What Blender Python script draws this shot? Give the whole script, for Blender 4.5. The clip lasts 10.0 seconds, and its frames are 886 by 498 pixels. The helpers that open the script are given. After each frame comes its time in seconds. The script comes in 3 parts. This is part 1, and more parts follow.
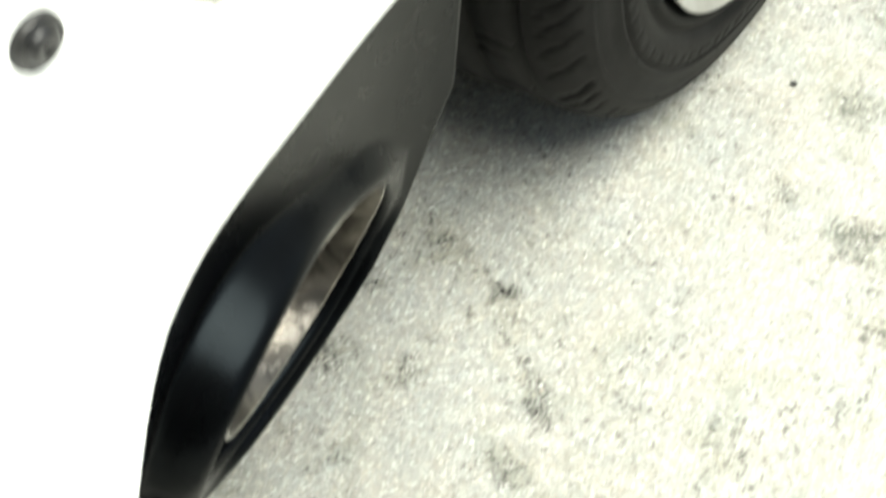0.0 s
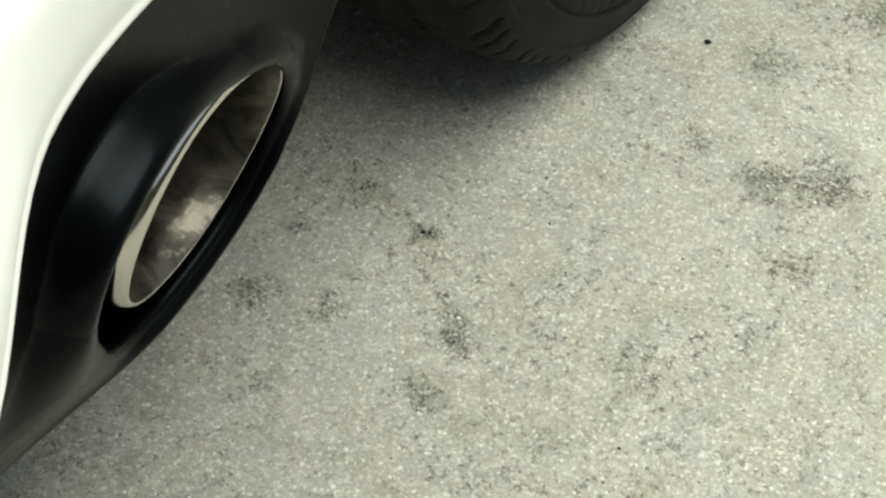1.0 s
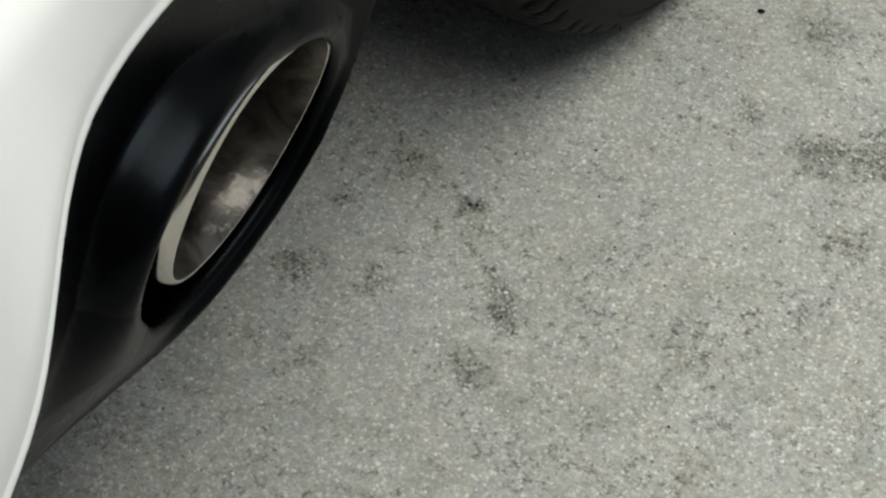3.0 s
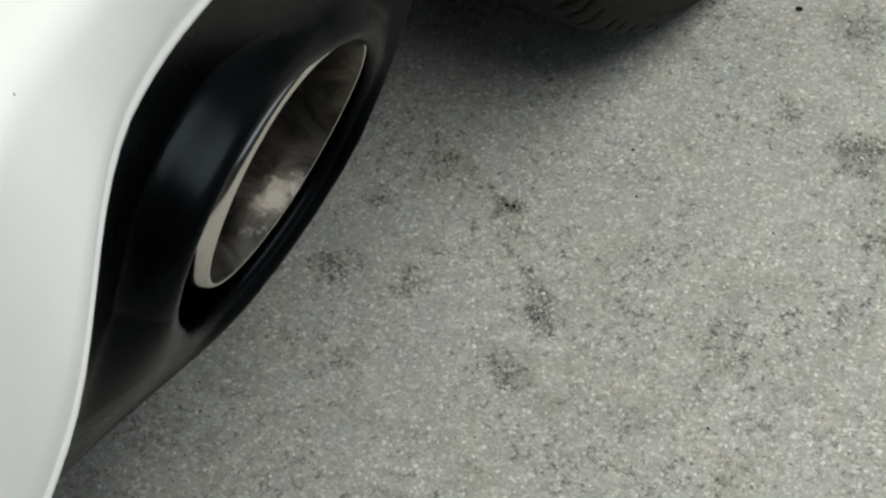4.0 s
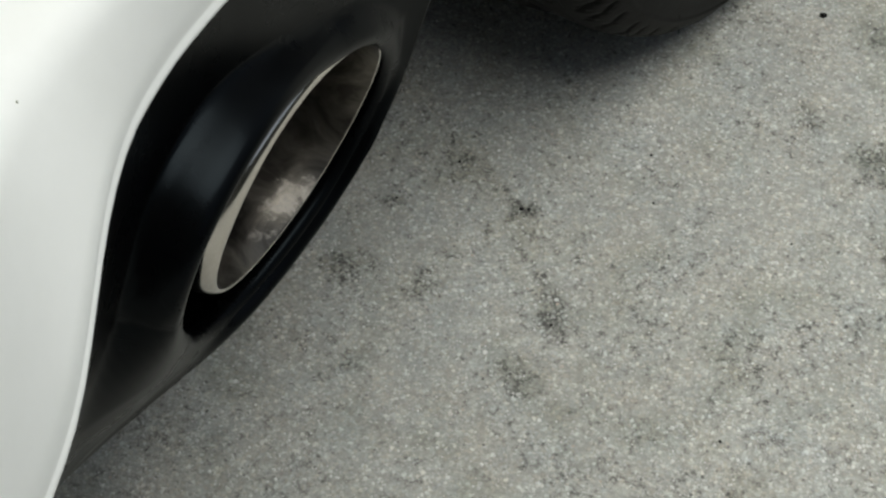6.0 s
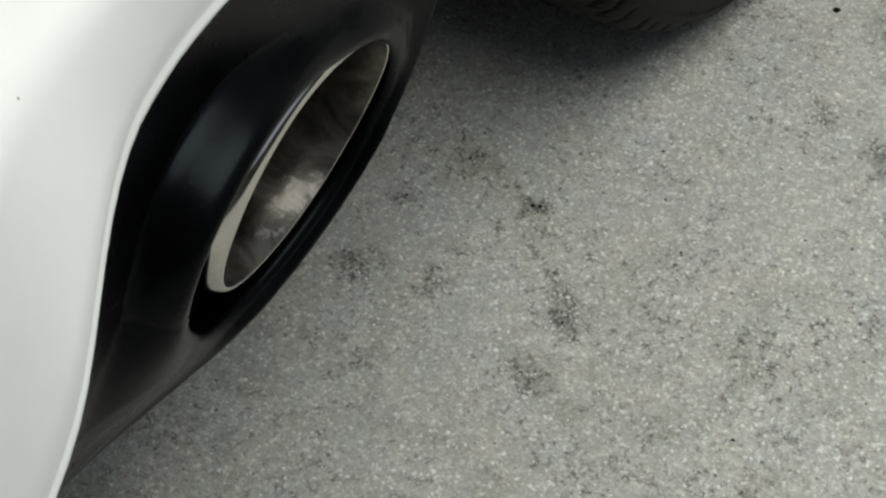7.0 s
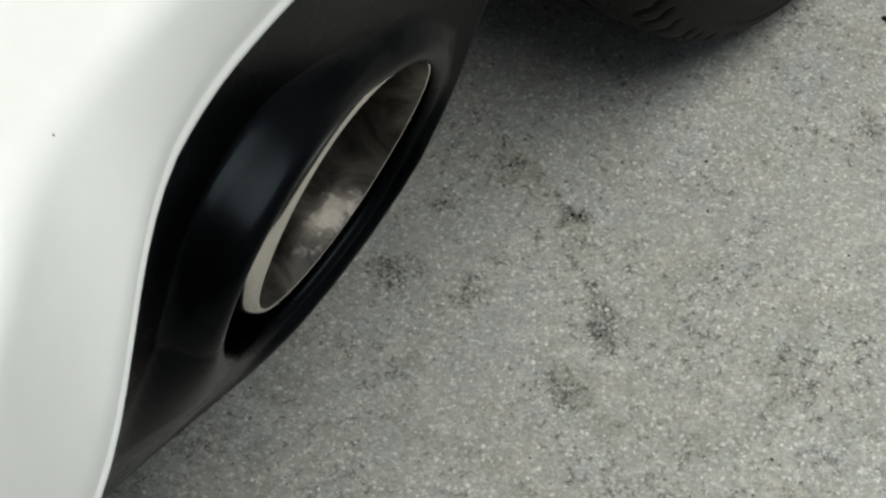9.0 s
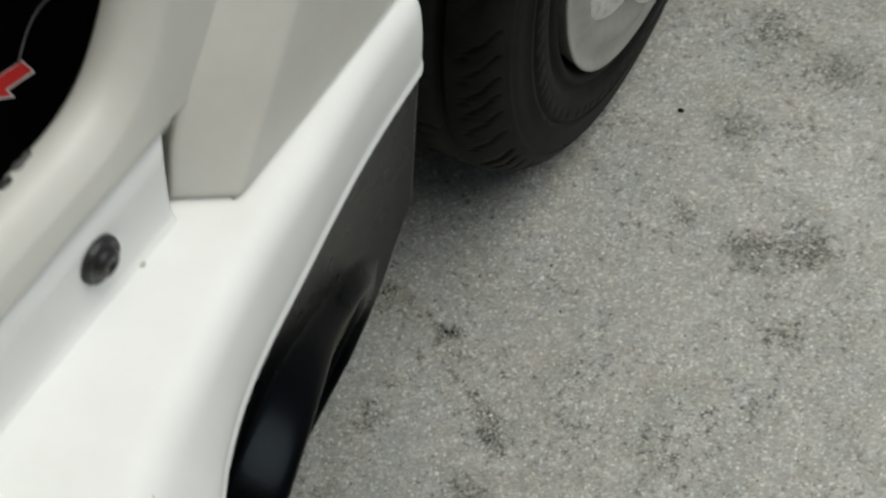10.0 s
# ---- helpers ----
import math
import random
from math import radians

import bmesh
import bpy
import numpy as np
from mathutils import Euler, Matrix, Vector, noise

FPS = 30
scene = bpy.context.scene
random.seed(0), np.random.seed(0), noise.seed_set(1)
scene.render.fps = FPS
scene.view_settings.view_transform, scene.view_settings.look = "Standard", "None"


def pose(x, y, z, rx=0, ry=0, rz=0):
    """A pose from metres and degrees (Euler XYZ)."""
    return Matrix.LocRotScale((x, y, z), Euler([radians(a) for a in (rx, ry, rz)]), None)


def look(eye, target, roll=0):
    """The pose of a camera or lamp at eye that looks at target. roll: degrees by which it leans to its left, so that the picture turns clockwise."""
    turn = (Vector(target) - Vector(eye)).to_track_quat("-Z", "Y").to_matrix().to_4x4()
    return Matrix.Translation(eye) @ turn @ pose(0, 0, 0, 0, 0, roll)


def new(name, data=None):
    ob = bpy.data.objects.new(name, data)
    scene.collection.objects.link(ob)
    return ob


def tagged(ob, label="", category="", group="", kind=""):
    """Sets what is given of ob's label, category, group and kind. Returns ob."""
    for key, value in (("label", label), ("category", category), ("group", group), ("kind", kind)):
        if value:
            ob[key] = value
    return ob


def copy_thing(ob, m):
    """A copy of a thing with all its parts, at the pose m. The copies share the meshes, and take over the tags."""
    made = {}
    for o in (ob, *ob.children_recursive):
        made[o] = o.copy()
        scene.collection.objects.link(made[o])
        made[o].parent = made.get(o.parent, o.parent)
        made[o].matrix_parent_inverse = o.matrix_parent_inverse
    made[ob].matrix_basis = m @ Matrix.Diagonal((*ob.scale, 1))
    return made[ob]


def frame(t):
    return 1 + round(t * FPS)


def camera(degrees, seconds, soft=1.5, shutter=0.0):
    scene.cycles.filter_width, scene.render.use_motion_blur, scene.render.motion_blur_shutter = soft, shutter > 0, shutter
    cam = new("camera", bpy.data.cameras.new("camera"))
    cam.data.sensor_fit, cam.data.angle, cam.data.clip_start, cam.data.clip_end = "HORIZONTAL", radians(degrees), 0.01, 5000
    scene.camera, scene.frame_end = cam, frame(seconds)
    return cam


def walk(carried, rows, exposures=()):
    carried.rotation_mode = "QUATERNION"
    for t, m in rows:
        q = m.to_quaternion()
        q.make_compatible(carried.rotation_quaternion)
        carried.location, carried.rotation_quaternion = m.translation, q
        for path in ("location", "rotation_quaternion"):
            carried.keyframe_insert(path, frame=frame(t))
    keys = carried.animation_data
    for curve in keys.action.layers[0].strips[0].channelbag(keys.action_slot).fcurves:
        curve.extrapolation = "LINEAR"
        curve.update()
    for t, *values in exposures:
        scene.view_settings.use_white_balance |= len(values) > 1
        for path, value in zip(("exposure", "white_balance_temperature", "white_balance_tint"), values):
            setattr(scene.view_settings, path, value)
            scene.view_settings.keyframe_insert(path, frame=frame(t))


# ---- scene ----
cam = camera(28.18, 10.0, soft=2.4, shutter=0.4)
PATH = [
    (0, (0.1404, -0.7834, 1.1372), (-0.0010, -0.2089, 0.3310), 1.54),
    (0.2, (0.1940, -0.8341, 1.0977), (0.0203, -0.2550, 0.3011), -2.09),
    (0.5, (0.2257, -0.8812, 1.0687), (0.0703, -0.2748, 0.2888), -0.50),
    (1, (0.2243, -0.8890, 1.0976), (0.0780, -0.2718, 0.3245), 1.23),
    (1.5, (0.2233, -0.8886, 1.0948), (0.0760, -0.2725, 0.3210), 0.47),
    (2, (0.2275, -0.8874, 1.0944), (0.0697, -0.2868, 0.3107), 0.06),
    (3.5, (0.2098, -0.8652, 1.0830), (0.0406, -0.2712, 0.2966), -0.50),
    (4, (0.2114, -0.8660, 1.0829), (0.0285, -0.2768, 0.2959), -1.71),
    (4.5, (0.2130, -0.8636, 1.0959), (0.0302, -0.2823, 0.3031), -1.09),
    (5, (0.2112, -0.8558, 1.0919), (0.0279, -0.2733, 0.2999), -0.63),
    (5.5, (0.2081, -0.8483, 1.0848), (0.0212, -0.2671, 0.2928), -0.81),
    (7, (0.2096, -0.8388, 1.0714), (0.0117, -0.2626, 0.2784), -1.83),
    (7.5, (0.2115, -0.8327, 1.0743), (0.0050, -0.2604, 0.2807), -2.06),
    (8, (0.2096, -0.8318, 1.0715), (0.0005, -0.2602, 0.2780), -2.23),
    (8.5, (0.2070, -0.8281, 1.0670), (-0.0066, -0.2593, 0.2728), -2.46),
    (9, (0.1991, -0.8111, 1.0770), (-0.0147, -0.2529, 0.2752), -2.45),
    (9.2, (0.2158, -0.8037, 1.0891), (-0.0100, -0.2486, 0.2886), -4.34),
    (9.5, (0.1865, -0.7953, 1.1827), (0.0261, -0.2432, 0.3646), -1.03),
    (9.6, (0.1712, -0.8025, 1.2149), (0.0347, -0.2458, 0.3955), 0.33),
    (9.7, (0.1452, -0.8044, 1.2381), (0.0362, -0.2418, 0.4186), 1.54),
    (9.8, (0.1279, -0.8049, 1.2751), (0.0308, -0.2460, 0.4516), 1.73),
    (9.9, (0.1054, -0.8066, 1.2966), (0.0241, -0.2458, 0.4727), 0.86),
    (10, (0.0855, -0.8051, 1.3261), (0.0208, -0.2481, 0.4981), 1.46),
]
EXPOSURES = [(0, 1.64, 6850, 0), (0.2, 1.48, 6950, 0), (0.5, 0.93, 7080, -2), (1.0, 0.69, 7050, -2), (1.5, 0.48, 6950, -1), (2.0, 0.37, 6850, 1),
             (3.5, 0.12, 6500, 4), (9.0, 0.09, 6500, 4), (9.5, 0.04, 6500, 5), (10.0, -0.12, 6550, 5)]
walk(cam, [(t, look(eye, target, roll)) for t, eye, target, roll in PATH], EXPOSURES)

# ---- light: open shade under a bright sky ----
world = bpy.data.worlds.new("sky")
scene.world = world
world.use_nodes = True
wt = world.node_tree
sky = wt.nodes.new("ShaderNodeTexSky")
sky.sky_type = "NISHITA"
sky.sun_disc = False
SUN_ELEV, SUN_AZ = 82.0, 80.0
sky.sun_elevation = radians(SUN_ELEV)
sky.sun_rotation = radians(SUN_AZ)
sky.dust_density = 4.0
wt.nodes["Background"].inputs[1].default_value = 0.093
pale = wt.nodes.new("ShaderNodeHueSaturation")
pale.inputs["Saturation"].default_value = 0.6
wt.links.new(sky.outputs[0], pale.inputs["Color"])
wt.links.new(pale.outputs[0], wt.nodes["Background"].inputs[0])
sun_data = bpy.data.lights.new("sun", "SUN")
sun_data.energy = 3.2
sun_data.angle = radians(60)
sun_data.color = (1.0, 0.98, 0.96)
sun = new("sun", sun_data)
a, h = radians(SUN_AZ), radians(SUN_ELEV)
sun_dir = Vector((math.sin(a) * math.cos(h), math.cos(a) * math.cos(h), math.sin(h)))
sun.matrix_world = look(sun_dir * 10, (0, 0, 0))


# ---- materials ----
def shader(name, color, rough=0.5, metal=0.0, coat=0.0, spec=0.5):
    m = bpy.data.materials.new(name)
    m.use_nodes = True
    b = m.node_tree.nodes["Principled BSDF"]
    b.inputs["Base Color"].default_value = (*color, 1)
    b.inputs["Roughness"].default_value = rough
    b.inputs["Metallic"].default_value = metal
    b.inputs["Coat Weight"].default_value = coat
    b.inputs["Coat Roughness"].default_value = 0.06
    b.inputs["Specular IOR Level"].default_value = spec
    return m, m.node_tree, b


def coords(nt, scale=1.0):
    tc = nt.nodes.new("ShaderNodeTexCoord")
    mp = nt.nodes.new("ShaderNodeMapping")
    mp.inputs["Scale"].default_value = (scale, scale, scale)
    nt.links.new(tc.outputs["Object"], mp.inputs["Vector"])
    return mp.outputs[0]


def noise_tex(nt, vec, scale, detail=4.0, rough=0.6):
    n = nt.nodes.new("ShaderNodeTexNoise")
    n.inputs["Scale"].default_value = scale
    n.inputs["Detail"].default_value = detail
    n.inputs["Roughness"].default_value = rough
    nt.links.new(vec, n.inputs["Vector"])
    return n.outputs["Fac"]


def ramp(nt, fac, stops):
    r = nt.nodes.new("ShaderNodeValToRGB")
    while len(r.color_ramp.elements) < len(stops):
        r.color_ramp.elements.new(0.5)
    for el, (p, c) in zip(r.color_ramp.elements, stops):
        el.position = p
        el.color = (*c, 1) if len(c) == 3 else c
    nt.links.new(fac, r.inputs[0])
    return r.outputs[0]


def mixc(nt, fac, c1, c2, mode="MIX"):
    m = nt.nodes.new("ShaderNodeMix")
    m.data_type = "RGBA"
    m.blend_type = mode
    for sock, v in ((m.inputs[0], fac), (m.inputs[6], c1), (m.inputs[7], c2)):
        if hasattr(v, "links"):
            nt.links.new(v, sock)
        elif isinstance(v, tuple):
            sock.default_value = (*v, 1)
        else:
            sock.default_value = v
    return m.outputs[2]


def mathn(nt, op, x, y=0.0, clamp=False):
    m = nt.nodes.new("ShaderNodeMath")
    m.operation = op
    m.use_clamp = clamp
    for sock, v in ((m.inputs[0], x), (m.inputs[1], y)):
        if hasattr(v, "links"):
            nt.links.new(v, sock)
        else:
            sock.default_value = v
    return m.outputs[0]


def bump(nt, b, height, strength, distance):
    n = nt.nodes.new("ShaderNodeBump")
    n.inputs["Strength"].default_value = strength
    n.inputs["Distance"].default_value = distance
    nt.links.new(height, n.inputs["Height"])
    nt.links.new(n.outputs[0], b.inputs["Normal"])
    return n


def paint_material():
    m, nt, b = shader("white_paint", (0.80, 0.81, 0.79), 0.4, coat=0.12, spec=0.35)
    v = coords(nt)
    dirt = noise_tex(nt, v, 9, 6, 0.65)
    col = ramp(nt, dirt, [(0.30, (0.76, 0.77, 0.745)), (0.62, (0.81, 0.82, 0.80))])
    nt.links.new(col, b.inputs["Base Color"])
    nt.links.new(mathn(nt, "MULTIPLY_ADD", noise_tex(nt, v, 40, 3), 0.15), b.inputs["Roughness"])
    b.inputs["Roughness"].default_value = 0.3
    return m


# cream-white, set darker than the bumper's white to stand in for shade
def jamb_material():
    m, nt, b = shader("shaded_cream_paint", (0.58, 0.57, 0.51), 0.45, coat=0.08)
    v = coords(nt)
    col = ramp(nt, noise_tex(nt, v, 7, 6, 0.65), [(0.30, (0.60, 0.59, 0.53)), (0.62, (0.67, 0.665, 0.615))])
    nt.links.new(col, b.inputs["Base Color"])
    return m


def plastic_material():
    m, nt, b = shader("black_satin_paint", (0.0015, 0.0016, 0.0018), 0.3, spec=0.075)
    v = coords(nt)
    dust = noise_tex(nt, v, 14, 5, 0.6)
    col = ramp(nt, dust, [(0.35, (0.0010, 0.0011, 0.0013)), (0.75, (0.0020, 0.0021, 0.0023))])
    nt.links.new(col, b.inputs["Base Color"])
    r = nt.nodes.new("ShaderNodeMapRange")
    r.inputs["To Min"].default_value = 0.24
    r.inputs["To Max"].default_value = 0.32
    nt.links.new(noise_tex(nt, v, 30, 4), r.inputs["Value"])
    nt.links.new(r.outputs[0], b.inputs["Roughness"])
    b.inputs["Specular Tint"].default_value = (0.70, 0.87, 1.0, 1)
    bump(nt, b, noise_tex(nt, v, 900, 2), 0.05, 0.0004)
    return m


def rubber_material():
    m, nt, b = shader("tyre_rubber", (0.018, 0.018, 0.018), 0.58, spec=0.10)
    v = coords(nt)
    col = ramp(nt, noise_tex(nt, v, 18, 6, 0.7), [(0.35, (0.004, 0.004, 0.004)), (0.72, (0.015, 0.0148, 0.0145))])
    nt.links.new(col, b.inputs["Base Color"])
    bump(nt, b, noise_tex(nt, v, 260, 4), 0.2, 0.001)
    return m


# stains: place x, y, radius and how dark (below nought: paler)
STAINS = [
    (-0.002, -0.001, 0.009, 1.3), (-0.117, -0.093, 0.016, 0.9), (-0.103, -0.018, 0.011, 0.7), (-0.058, -0.093, 0.014, 0.6),
    (0.049, -0.097, 0.017, 1.0), (0.038, -0.152, 0.017, 0.8), (-0.127, -0.169, 0.008, 0.6), (0.187, -0.087, 0.020, 0.5),
    (-0.059, 0.028, 0.014, 0.4), (0.131, -0.172, 0.014, 0.35), (-0.084, -0.176, 0.010, 0.4), (0.036, -0.070, 0.014, 0.5),
    (0.258, 0.127, 0.018, 1.1), (0.308, 0.134, 0.022, 1.2), (0.244, 0.268, 0.024, 0.6), (0.274, 0.404, 0.025, 0.6),
    (0.337, 0.349, 0.024, 0.7), (0.298, 0.037, 0.022, 0.45), (0.196, 0.157, 0.013, 0.35), (-0.005, 0.020, 0.030, 0.25),
    (0.362, 0.172, 0.022, -0.7), (0.185, 0.077, 0.040, -0.5), (0.088, 0.007, 0.030, -0.4), (0.220, 0.200, 0.020, -0.4)]


def ground_material():
    m, nt, b = shader("worn_concrete", (0.32, 0.32, 0.30), 0.9, spec=0.25)
    v = coords(nt)

    def warped(scale, amount):
        n = nt.nodes.new("ShaderNodeTexNoise")
        n.inputs["Scale"].default_value = scale
        n.inputs["Detail"].default_value = 4
        nt.links.new(v, n.inputs["Vector"])
        shift = nt.nodes.new("ShaderNodeVectorMath")
        shift.operation = "MULTIPLY_ADD"
        nt.links.new(n.outputs["Color"], shift.inputs[0])
        shift.inputs[1].default_value = (amount, amount, 0)
        nt.links.new(v, shift.inputs[2])
        return shift.outputs[0]

    def cells(scale, vec, feature="F1"):
        n = nt.nodes.new("ShaderNodeTexVoronoi")
        n.feature = feature
        n.inputs["Scale"].default_value = scale
        nt.links.new(vec, n.inputs["Vector"])
        return n

    loose = warped(420, 0.005)
    stone = cells(400, loose)
    sep = nt.nodes.new("ShaderNodeSeparateColor")
    nt.links.new(stone.outputs["Color"], sep.inputs[0])
    grain = ramp(nt, sep.outputs[0], [(0.0, (0.32, 0.318, 0.302)), (0.3, (0.375, 0.374, 0.356)), (0.8, (0.43, 0.428, 0.41)), (0.92, (0.50, 0.495, 0.475)), (1.0, (0.62, 0.62, 0.60))])
    tint = ramp(nt, sep.outputs[2], [(0.0, (1.03, 1.0, 0.95)), (0.25, (1.0, 1.0, 1.0)), (0.7, (0.985, 1.01, 1.0)), (1.0, (0.97, 1.0, 1.03))])
    fine = ramp(nt, noise_tex(nt, v, 620, 3, 0.7), [(0.3, (0.88, 0.88, 0.88)), (0.7, (1.10, 1.10, 1.10))])
    mid = ramp(nt, noise_tex(nt, v, 70, 5, 0.7), [(0.3, (0.87, 0.87, 0.865)), (0.65, (1.05, 1.05, 1.05))])
    broad = ramp(nt, noise_tex(nt, v, 7, 6, 0.65), [(0.34, (0.88, 0.88, 0.875)), (0.62, (1.05, 1.05, 1.04))])
    warm = ramp(nt, noise_tex(nt, v, 18, 5, 0.6), [(0.35, (0.975, 1.0, 1.0)), (0.65, (1.025, 1.0, 0.95))])
    col = grain
    for layer in (tint, fine, mid, broad, warm):
        col = mixc(nt, 1.0, col, layer, "MULTIPLY")
    # worn places, where dark gaps open between the grains
    place = warped(40, 0.036)
    total = None
    for x, y, r, s in STAINS:
        d = nt.nodes.new("ShaderNodeVectorMath")
        d.operation = "DISTANCE"
        nt.links.new(place, d.inputs[0])
        d.inputs[1].default_value = (x + 0.018, y + 0.018, 0)
        g = nt.nodes.new("ShaderNodeMapRange")
        g.interpolation_type = "SMOOTHERSTEP"
        g.inputs["From Min"].default_value = r * 2.0
        g.inputs["From Max"].default_value = 0
        g.inputs["To Max"].default_value = s
        nt.links.new(d.outputs["Value"], g.inputs["Value"])
        total = g.outputs[0] if total is None else mathn(nt, "ADD", total, g.outputs[0])
    zone = mathn(nt, "MULTIPLY", mathn(nt, "SUBTRACT", noise_tex(nt, v, 12, 4, 0.6), 0.40), 2.0)
    cluster = mathn(nt, "MULTIPLY", mathn(nt, "SUBTRACT", noise_tex(nt, v, 110, 4, 0.7), 0.53), 4.5)
    worn = mathn(nt, "ADD", mathn(nt, "ADD", zone, cluster), mathn(nt, "MULTIPLY", total, 0.85))
    worn = mathn(nt, "MINIMUM", mathn(nt, "MAXIMUM", worn, 0.20), 0.95)
    speck = noise_tex(nt, v, 300, 4, 0.75)
    gap = ramp(nt, mathn(nt, "ADD", mathn(nt, "MULTIPLY", stone.outputs["Distance"], 0.5), mathn(nt, "MULTIPLY", speck, 0.7)), [(0.52, (0, 0, 0)), (0.66, (1, 1, 1))])
    dark = mathn(nt, "MULTIPLY", gap, worn)
    haze = mathn(nt, "MULTIPLY", worn, 0.15)
    # soft olive-grey grime round the worn places
    grime = mathn(nt, "MULTIPLY", mathn(nt, "SUBTRACT", noise_tex(nt, v, 15, 6, 0.65), 0.49), 4.0)
    grime = mathn(nt, "ADD", grime, mathn(nt, "MULTIPLY", total, 0.8), True)
    col = mixc(nt, mathn(nt, "MULTIPLY", grime, 0.8), col, mixc(nt, 1.0, col, (0.62, 0.635, 0.575), "MULTIPLY"))
    col = mixc(nt, mathn(nt, "ADD", mathn(nt, "MULTIPLY", dark, 0.85), haze, True), col, (0.075, 0.073, 0.068))
    nt.links.new(col, b.inputs["Base Color"])
    h = mathn(nt, "ADD", mathn(nt, "MULTIPLY", stone.outputs["Distance"], -0.8), noise_tex(nt, v, 700, 4, 0.7))
    h = mathn(nt, "SUBTRACT", h, mathn(nt, "MULTIPLY", dark, 1.3))
    bump(nt, b, h, 0.36, 0.0012)
    return m


PAINT = paint_material()
CREAM_SHADED = jamb_material()
PLASTIC = plastic_material()
RUBBER = rubber_material()
GROUND = ground_material()


def wall_material():
    m, nt, b = shader("grey_render", (0.12, 0.12, 0.115), 0.9, spec=0.2)
    v = coords(nt)
    nt.links.new(ramp(nt, noise_tex(nt, v, 1.5, 6), [(0.3, (0.07, 0.07, 0.066)), (0.7, (0.11, 0.11, 0.105))]), b.inputs["Base Color"])
    bump(nt, b, noise_tex(nt, v, 120, 4), 0.3, 0.003)
    return m


WALL = wall_material()
STEEL = shader("polished_steel", (0.58, 0.55, 0.51), 0.11, 1.0)[0]


def soot_material():
    """Brown heat-stained steel with soot and a crust of pale ash low on one side of the mouth."""
    m, nt, b = shader("heat_stained_steel", (0.15, 0.13, 0.11), 0.4, 0.8)
    v = coords(nt)
    cloud = noise_tex(nt, v, 30, 6, 0.6)
    cloud.node.inputs["Distortion"].default_value = 0.8
    fine = noise_tex(nt, v, 90, 6, 0.7)
    fine.node.inputs["Distortion"].default_value = 0.7
    col = ramp(nt, cloud, [(0.38, (0.035, 0.031, 0.026)), (0.52, (0.105, 0.095, 0.080)), (0.66, (0.20, 0.178, 0.15))])
    crust = None
    for p, r, w in (((0.006, -0.604, 0.286), 0.046, 1.0), ((0.012, -0.630, 0.283), 0.034, 0.8), ((0.02, -0.592, 0.300), 0.03, 0.5)):
        d = nt.nodes.new("ShaderNodeVectorMath")
        d.operation = "DISTANCE"
        nt.links.new(v, d.inputs[0])
        d.inputs[1].default_value = p
        g = nt.nodes.new("ShaderNodeMapRange")
        g.inputs["From Min"].default_value = r
        g.inputs["From Max"].default_value = 0.0
        g.inputs["To Max"].default_value = w
        nt.links.new(d.outputs["Value"], g.inputs["Value"])
        crust = g.outputs[0] if crust is None else mathn(nt, "MAXIMUM", crust, g.outputs[0])
    broken = mathn(nt, "ADD", mathn(nt, "MULTIPLY", cloud, 0.8), mathn(nt, "MULTIPLY", fine, 1.2))
    ash = mathn(nt, "MULTIPLY", mathn(nt, "SUBTRACT", mathn(nt, "ADD", mathn(nt, "MULTIPLY", crust, 0.7), broken), 1.52), 3.6, True)
    ash = mathn(nt, "MULTIPLY", ash, mathn(nt, "MULTIPLY", crust, 3.0, True), True)
    nt.links.new(mixc(nt, ash, col, (0.50, 0.455, 0.395)), b.inputs["Base Color"])
    nt.links.new(mathn(nt, "SUBTRACT", 0.8, mathn(nt, "MULTIPLY", ash, 0.65)), b.inputs["Metallic"])
    rough = nt.nodes.new("ShaderNodeMapRange")
    rough.inputs["To Min"].default_value = 0.34
    rough.inputs["To Max"].default_value = 0.62
    nt.links.new(ash, rough.inputs["Value"])
    nt.links.new(rough.outputs[0], b.inputs["Roughness"])
    bump(nt, b, fine, 0.15, 0.002)
    return m


SOOT = soot_material()
CHROME = shader("chrome", (0.8, 0.8, 0.82), 0.06, 1.0)[0]


def silver_material():
    m, nt, b = shader("silver_wheel_cover", (0.45, 0.45, 0.44), 0.35, 0.6)
    v = coords(nt)
    nt.links.new(ramp(nt, noise_tex(nt, v, 16, 6, 0.7), [(0.3, (0.33, 0.32, 0.30)), (0.6, (0.47, 0.47, 0.455))]), b.inputs["Base Color"])
    return m


SILVER = silver_material()
DARK = shader("underbody_black", (0.012, 0.012, 0.012), 0.9, spec=0.05)[0]
UNDER = shader("dusty_underbody", (0.06, 0.058, 0.054), 0.9, spec=0.1)[0]
# near-black colour that stands in for deep shade: opening and cabin
SHADE_BLACK = shader("shade_black", (0.0015, 0.0015, 0.0015), 0.95, spec=0.02)[0]
STOP_RUBBER = shader("black_rubber", (0.012, 0.012, 0.012), 0.4)[0]
RED = shader("red_sticker", (0.62, 0.03, 0.03), 0.4)[0]
WHITE = shader("white_sticker", (0.75, 0.75, 0.75), 0.4)[0]
SCUFF = shader("beige_scuff", (0.42, 0.43, 0.36), 0.7)[0]
SEAL = shader("dusty_rubber", (0.09, 0.09, 0.085), 0.8)[0]
CABLE = shader("grey_cable", (0.12, 0.12, 0.12), 0.5)[0]


